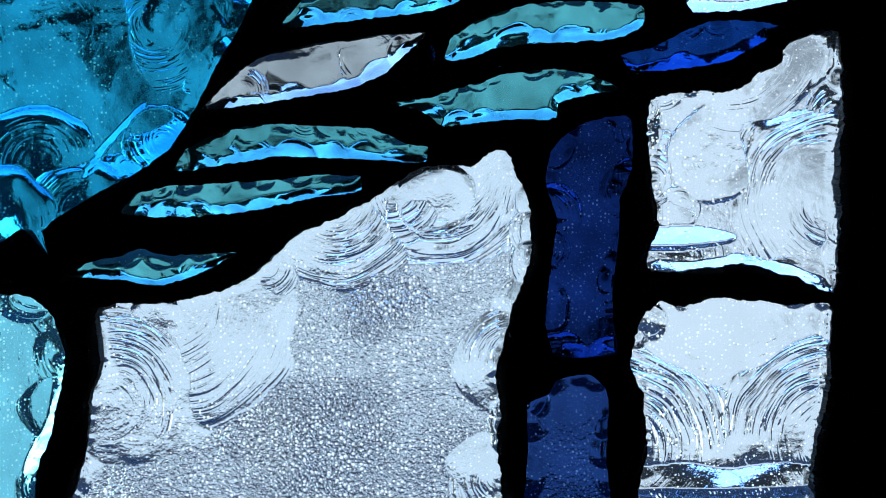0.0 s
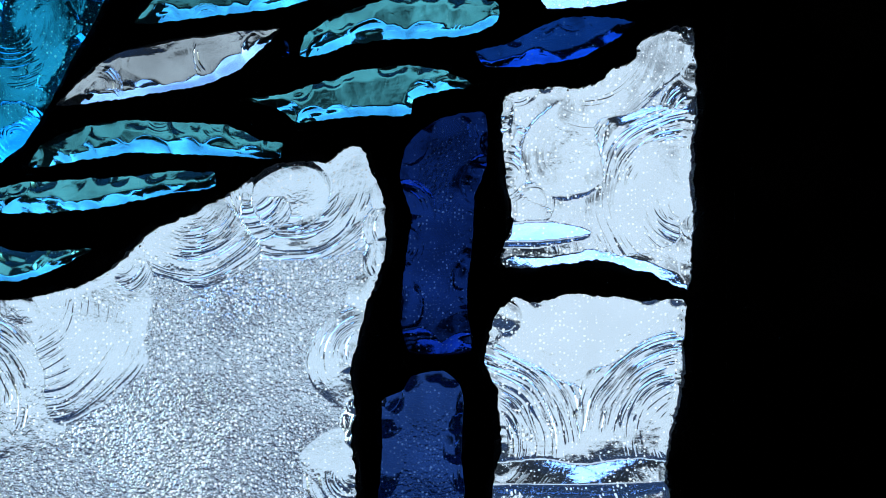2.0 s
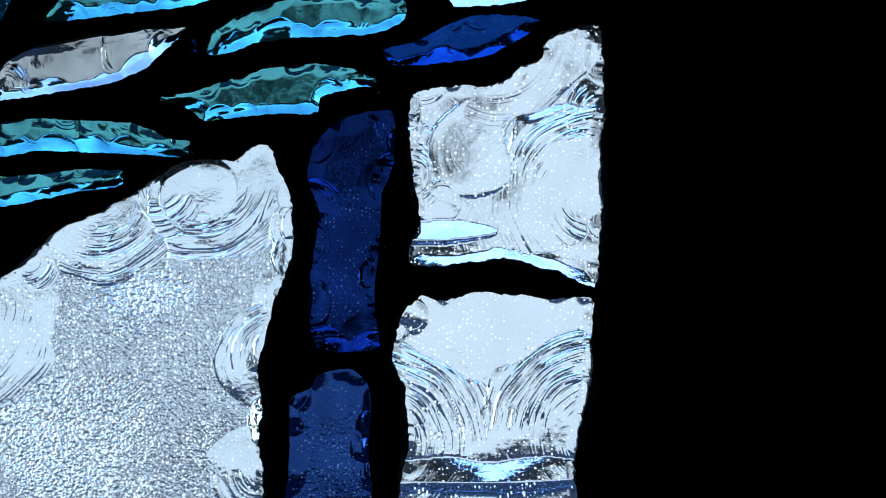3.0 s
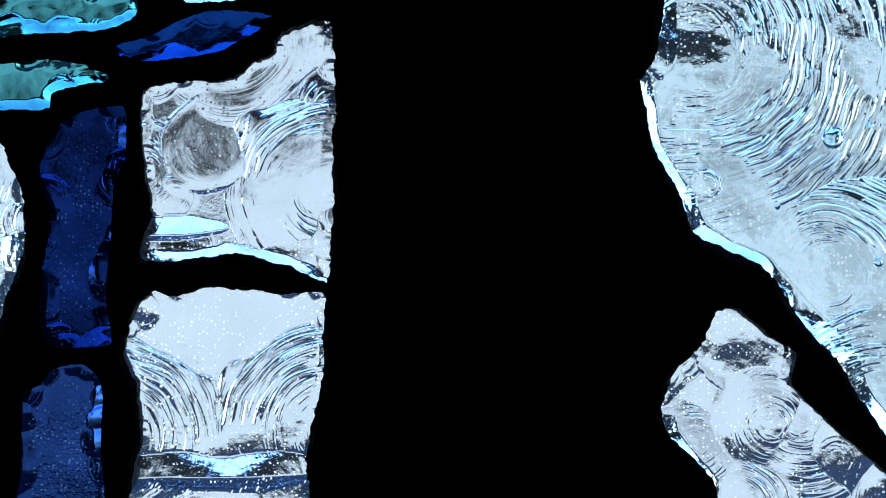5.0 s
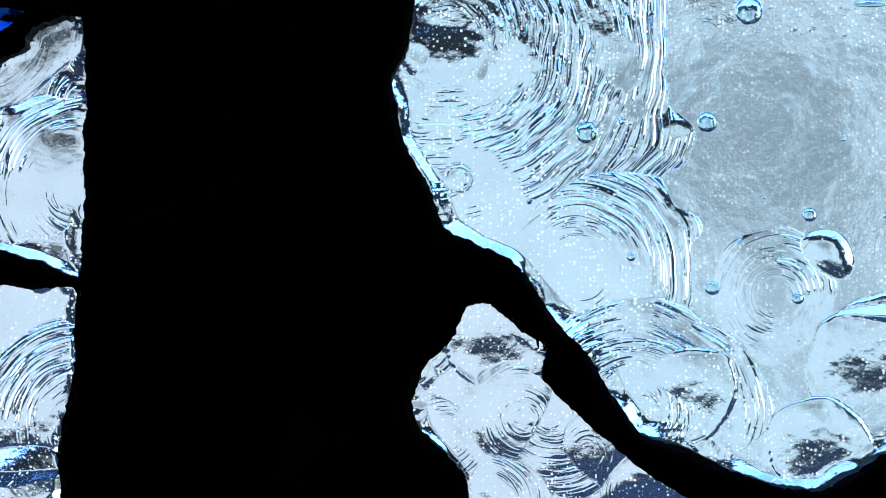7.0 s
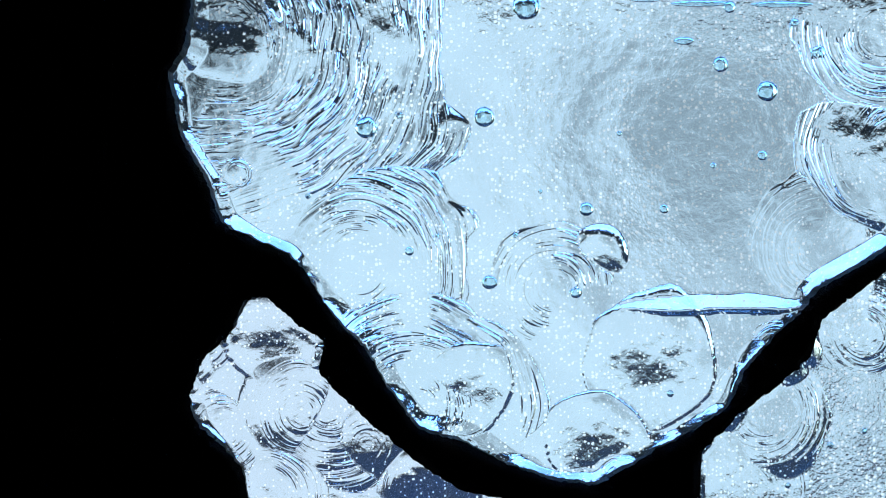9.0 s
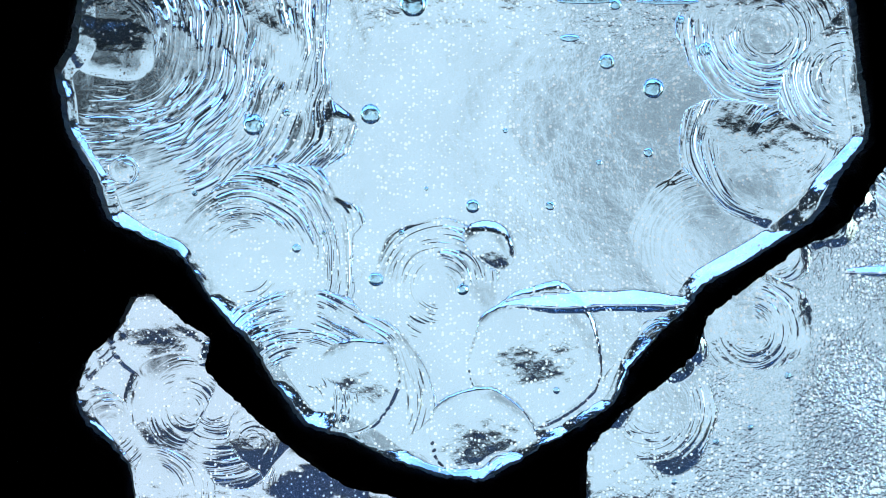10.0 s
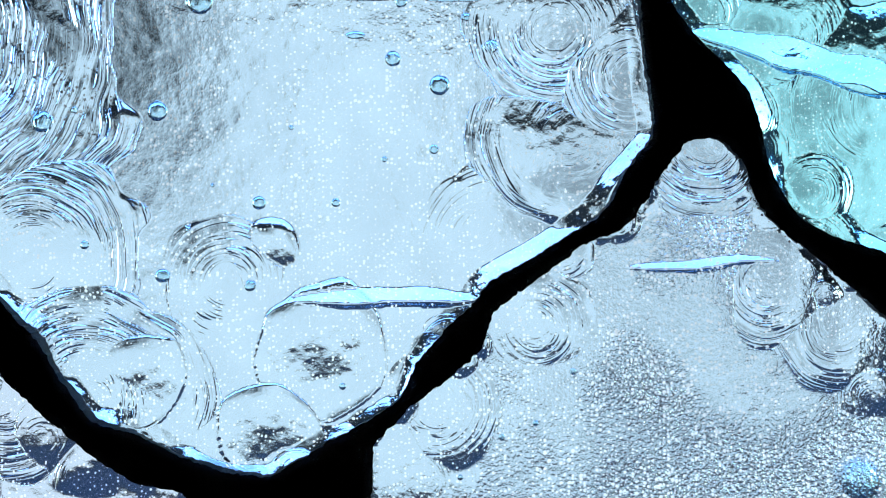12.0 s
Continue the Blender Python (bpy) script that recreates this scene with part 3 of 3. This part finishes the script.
glass_piece(PANEL_B, ICE, "large clear slab glass with bubbles and fans of ripples",
    [(304, 119), (300.2, 93.3), (297.3, 76.9), (290.7, 62.9), (293.2, 51.2), (295.5, 37.2), (305.4, 20.3), (312.8, 2), (326.8, -5.8),
     (340.8, -12.2), (350.1, -24), (357, -35.7), (371, -50.3), (382.6, -68.7), (394.2, -84.4), (412.9, -89.9), (429.3, -98.3),
     (445.7, -104.7), (468, -108.1), (480.9, -101), (492.7, -93.3), (509.2, -85.2), (522.2, -75.4), (530.5, -60.6), (541.9, -46.6),
     (553.5, -36.6), (560.9, -27.2), (577.9, -17.9), (592.2, -8.5), (604, -2), (612.4, 7.4), (618.4, 19.7), (628.6, 32.6),
     (629.4, 45.6), (626.5, 66.9), (624, 90.5), (622.5, 116.5)],
    chips=[(313.2, 79.2, 101.1, 6, 2.7, 0.03, -0.07), (314, 80, 20, 1.2, 0.03, 0, -0.3, 6), (312, 23, 50, 7, 0.9, 0, 0.06), (318, 22, 18, 8, 1.6, 0, 0.1),
     (368, -16, 49, 5, 1.4, 0.04, 0.15), (392, -76, 50, 5, 1.5, 0, 0.12), (412, -68, 21, 1.2, 0.05, 0, 0.3, 4), (468, -90, 21, 1.2, 0.05, 0, 0.27, 3),
     (490.6, -56, 29, 1.2, 0.05, 0, 0.32, 3), (587.8, 78.3, 36.8, 4, 1.2), (594.7, 33.5, 41.4, 4, 1.2), (561.4, -11, 32.2, 4, 0.2),
     (450.8, -26.8, 27.6, 4, 1.1), (470, -12, 13, 4, 0.9, 0.2, 0.42), (620.8, 59.3, 34.5, 4, 1),
     ],
    bubbles=[(372.6, 41.5, 5.1), (421.8, 45.3, 4.8), (540.1, 55.6, 4.8), (464.3, 6.6, 3.2), (496.5, 6.5, 2.1), (520.6, 66.8, 3.7),
     (561.8, 71.8, 3.2), (390.4, -10.6, 2.1), (423.4, -23.7, 3.2), (460.2, -28.1, 2.8), (537.6, 28.6, 2.3), (439.7, 91.7, 6.4),
     (516.9, 24.5, 1.4), (386.7, 46.1, 1.8), (434.5, -3.8, 1.4), (524.3, 90.7, 2.8), (498.7, -70.5, 1.6),
     (512, 92, 1.5, 9), (546, 91.5, 1.5, 10), (489, 94, 1.6, 5), (505, 76.5, 1.8, 2.6), (402, -4, 1.1), (478, 38, 1.2), (445, 14, 1), (551, 84, 1.9), (348, 12.5, 1.3)],
    cuts=[(476, -34.5, 556, -32.5, 11.5, 14)],
    chip_size=11, crumble=0.75, skin=0.16, bare=0.35, lip_top=0.4, lip_side=0.8, lip=8.5, lip_wide=6.5, seed=538)
glass_piece(PANEL_B, CLEAR_FINE, "clear slab glass with a flat chipped top",
    [(322.4, -30.8), (331.3, -29.5), (345.3, -42.2), (354.2, -48.3), (352.9, -60.3), (366.2, -74.4), (387.2, -93.3), (398.8, -102),
     (412.8, -110.3), (431.6, -114.9), (445.5, -135.9), (325, -135), (322.3, -113.2), (320.5, -101), (312.3, -91.2), (301.9, -82.2),
     (299.4, -72.8), (303.6, -56.5), (314.9, -44.4)],
    chips=[(312.4, -84.6, 29.9, 4, 1.3), (356.8, -75.5, 34.5, 4, 1.3), (333, -46, 20, 1.2, 0.05, 0.03, 0.38, 5), (345, -78, 30, 5, 1.6, -0.12, 0.16), (372, -92, 20, 5, 1.5, 0.1, 0.3), (328.6, -112.8, 29.9, 4, 1.1),
     (394.1, -108.6, 16.1, 4, 0.6, 0, 0.5)],
    chip_size=10, crumble=0.8, skin=0.4, seed=569)
glass_piece(PANEL_B, ICE, "clear slab glass with pitted skin and rippled top",
    [(510, -138.8), (510.8, -116.9), (511.4, -97.6), (513.8, -92.9), (528, -78.9), (544.6, -65.8), (556, -56), (563.6, -39),
     (579.1, -27.3), (601.6, -11), (618.7, -3.5), (631.4, 14.4), (642.1, 30.2), (651.6, 33), (661.1, 30.1), (669.3, 18.2),
     (670.9, 9.9), (680.4, -4.3), (692.2, -13.2), (708.3, -27.5), (726.7, -42.5), (762.8, -64.1), (762.4, -141.2)],
    chips=[(652.8, 31.3, 48.3, 6, 1.8, 0, 0.15), (580.1, -46.2, 25.3, 4, 1, 0, 0.2), (677.4, -28, 26.4, 4, 0.8),
     (708.2, -44.8, 29.9, 4, 0.5), (701.1, -35.2, 10.3, 4, 0.8, 0, 0.5), (721, -78, 16.1, 3, 1, 0, 0.4), (537.4, -78.9, 27.6, 3, 0.5),
     (530.2, -109.5, 27.6, 3, 0.2)],
    bubbles=[(716.6, -111.6, 9.7), (595.4, -64.8, 1.6), (565.2, -92.1, 1.6), (547.9, -109, 1.4), (579.4, -86.3, 1.4)],
    cuts=[(618.1, -20, 682.2, -19.5, 6, 9)],
    chip_size=11, crumble=0.85, skin=0.95, bare=0.4, seed=600)
glass_piece(PANEL_B, CLEAR_SKY_TINT, "clear slab glass with swirled surface, cyan sky light put into its tint",
    [(635.5, 116.5), (637, 90.5), (649.5, 73.9), (668.4, 53.7), (674.4, 38.3), (678.1, 21.7), (689.4, 0.3), (703.6, -8),
     (726.9, -15.7), (763.1, -26.2), (763.9, 116.1)],
    chips=[(727.8, 45.1, 43.7, 5, 0.6), (651.9, 85.7, 25.3, 4, 1.2, 0, 0.2), (696.6, 9.8, 18.4, 4, 0.5), (687.5, 76.1, 27.6, 4, 0.7)],
    cuts=[(646, 78, 800, 40, 19, 20)],
    chip_size=18, skin=0.15, crumble=0.5, wave=0.9, ripple=0.6, seed=631)

# ---- the black matrix round the glass ----
def matrix(panel, x0, x1, z0, z1, seed):
    """The cast epoxy bed: one rough sheet with a hole for each piece of glass, its walls going right through."""
    holes = [line for p, line in HOLES if p is panel]
    pts, edges = [], []
    for line in holes:
        k = len(pts)
        pts += [Vector(q) for q in line]
        edges += [(k + i, k + (i + 1) % len(line)) for i in range(len(line))]
    rng = np.random.default_rng(seed)
    step = 2.2
    GX, GZ = np.meshgrid(np.arange(x0 + step, x1 - step / 2, step), np.arange(z0 + step, z1 - step / 2, step), indexing="ij")
    GX, GZ = GX + rng.uniform(-0.5, 0.5, GX.shape), GZ + rng.uniform(-0.5, 0.5, GZ.shape)
    free = np.ones(GX.shape, bool)
    for line in holes:
        free &= ~within(GX, GZ, line) & (edge_gap(GX, GZ, line[::2]) > 0.9)
    pts += [Vector(q) for q in zip(GX[free], GZ[free])]
    rim = [(x, z) for x in np.linspace(x0, x1, 60) for z in (z0, z1)] + [(x, z) for x in (x0, x1) for z in np.linspace(z0, z1, 40)[1:-1]]
    pts += [Vector(q) for q in rim]
    co, _, tris, _, _, _ = delaunay(pts, edges, [], 0, 1e-4)
    co, tris = np.array([tuple(c) for c in co]), np.array([tuple(t) for t in tris])
    mid = co[tris].mean(1)
    keep = np.ones(len(tris), bool)
    gap = np.full(len(co), 1e9)
    for line in holes:
        keep &= ~within(mid[:, 0], mid[:, 1], line)
        gap = np.minimum(gap, edge_gap(co[:, 0], co[:, 1], line[::2]))
    tris = tris[keep]
    a, b, c = co[tris[:, 0]], co[tris[:, 1]], co[tris[:, 2]]
    turn = (b[:, 0] - a[:, 0]) * (c[:, 1] - a[:, 1]) - (b[:, 1] - a[:, 1]) * (c[:, 0] - a[:, 0]) < 0
    tris[turn] = tris[turn][:, ::-1]
    n = len(co)
    rough = 0.5 * cloud(co[:, 0], co[:, 1], 18, seed, 3) + 0.25 * cloud(co[:, 0], co[:, 1], 3, seed + 1, 2)
    y = -0.6 + rough + 1.8 * np.clip(1 - gap / 4, 0, 1) ** 2
    v = np.concatenate([np.stack([co[:, 0], y, co[:, 1]], 1), np.stack([co[:, 0], np.full(n, THICK - 2.0), co[:, 1]], 1)]) / 1000
    directed = {}
    for t in tris:
        for i in range(3):
            directed[(t[i], t[(i + 1) % 3])] = True
    walls = []
    for i, j in directed:
        if (j, i) not in directed:
            walls += [(j, i, i + n), (j, i + n, j + n)]
    faces = np.concatenate([tris, tris[:, ::-1] + n, np.array(walls)])
    me = mesh_from("matrix", v, faces, MATRIX, False)
    place("matrix", me, panel, "black sand-rough cast epoxy joints")


matrix(PANEL_A, -238, 176, -195, 195, 5)
matrix(PANEL_B, 268, 790, -195, 195, 8)


# ---- setting: mullion, wall with its opening, reveal, sky and the dark room ----
def box(name, x0, x1, y0, y1, z0, z1, material, bevel=0.0, label=""):
    bm = bmesh.new()
    bmesh.ops.create_cube(bm, size=1)
    for v in bm.verts:
        v.co = Vector(((x0 + x1) / 2 + v.co.x * (x1 - x0), (y0 + y1) / 2 + v.co.y * (y1 - y0), (z0 + z1) / 2 + v.co.z * (z1 - z0)))
    if bevel:
        bmesh.ops.bevel(bm, geom=bm.edges[:], offset=bevel, segments=2, affect="EDGES")
    me = bpy.data.meshes.new(name)
    bm.to_mesh(me)
    bm.free()
    me.materials.append(material)
    return tagged(new(name, me), label, "", "", "structure")


box("mullion", 0.1762, 0.2678, 0.0, 0.03, EYE - 0.195, EYE + 0.195, MULLION, 0.003, "broad black mullion between two glass panels")
X0, X1, Z0, Z1, DEEP = -0.2382, 0.7902, EYE - 0.1952, EYE + 0.1952, 0.03
box("wall_north", -1.6, X0, 0.0, DEEP, 0, 2.6, PLASTER)
box("wall_north", X1, 2.2, 0.0, DEEP, 0, 2.6, PLASTER)
box("wall_north", X0, X1, 0.0, DEEP, 0, Z0, PLASTER)
box("wall_north", X0, X1, 0.0, DEEP, Z1, 2.6, PLASTER)
box("wall_west", -1.7, -1.6, -2.7, DEEP, 0, 2.6, PLASTER)
box("wall_east", 2.2, 2.3, -2.7, DEEP, 0, 2.6, PLASTER)
box("wall_south", -1.6, 2.2, -2.8, -2.7, 0, 2.6, PLASTER)
box("floor", -1.7, 2.3, -2.8, DEEP, -0.1, 0, PLASTER)
box("ceiling", -1.7, 2.3, -2.8, DEEP, 2.6, 2.7, PLASTER)
# the outside: pale haze straight ahead; added unseen dark baffles round it leave a strip of sky above the panel
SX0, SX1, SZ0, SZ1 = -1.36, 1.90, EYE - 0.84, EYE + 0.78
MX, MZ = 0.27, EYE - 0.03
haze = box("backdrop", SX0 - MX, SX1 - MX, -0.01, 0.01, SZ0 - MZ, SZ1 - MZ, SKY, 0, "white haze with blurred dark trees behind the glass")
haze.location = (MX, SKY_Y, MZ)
# near-black floor, sides and roof, added unseen to darken rays bent past the haze
box("baffle_floor", SX0, SX1, DEEP + 0.002, SKY_Y - 0.012, SZ0 - 0.1, SZ0, BAFFLE)
box("baffle_wall", SX0 - 0.2, SX0, 2.3, SKY_Y - 0.012, SZ0 - 0.1, SZ1, BAFFLE)
box("baffle_wall", SX1, SX1 + 0.2, 2.3, SKY_Y - 0.012, SZ0 - 0.1, SZ1, BAFFLE)
box("baffle_roof", SX0 - 0.2, SX1 + 0.2, 2.12, SKY_Y + 0.02, SZ1 + 0.002, SZ1 + 0.12, BAFFLE)
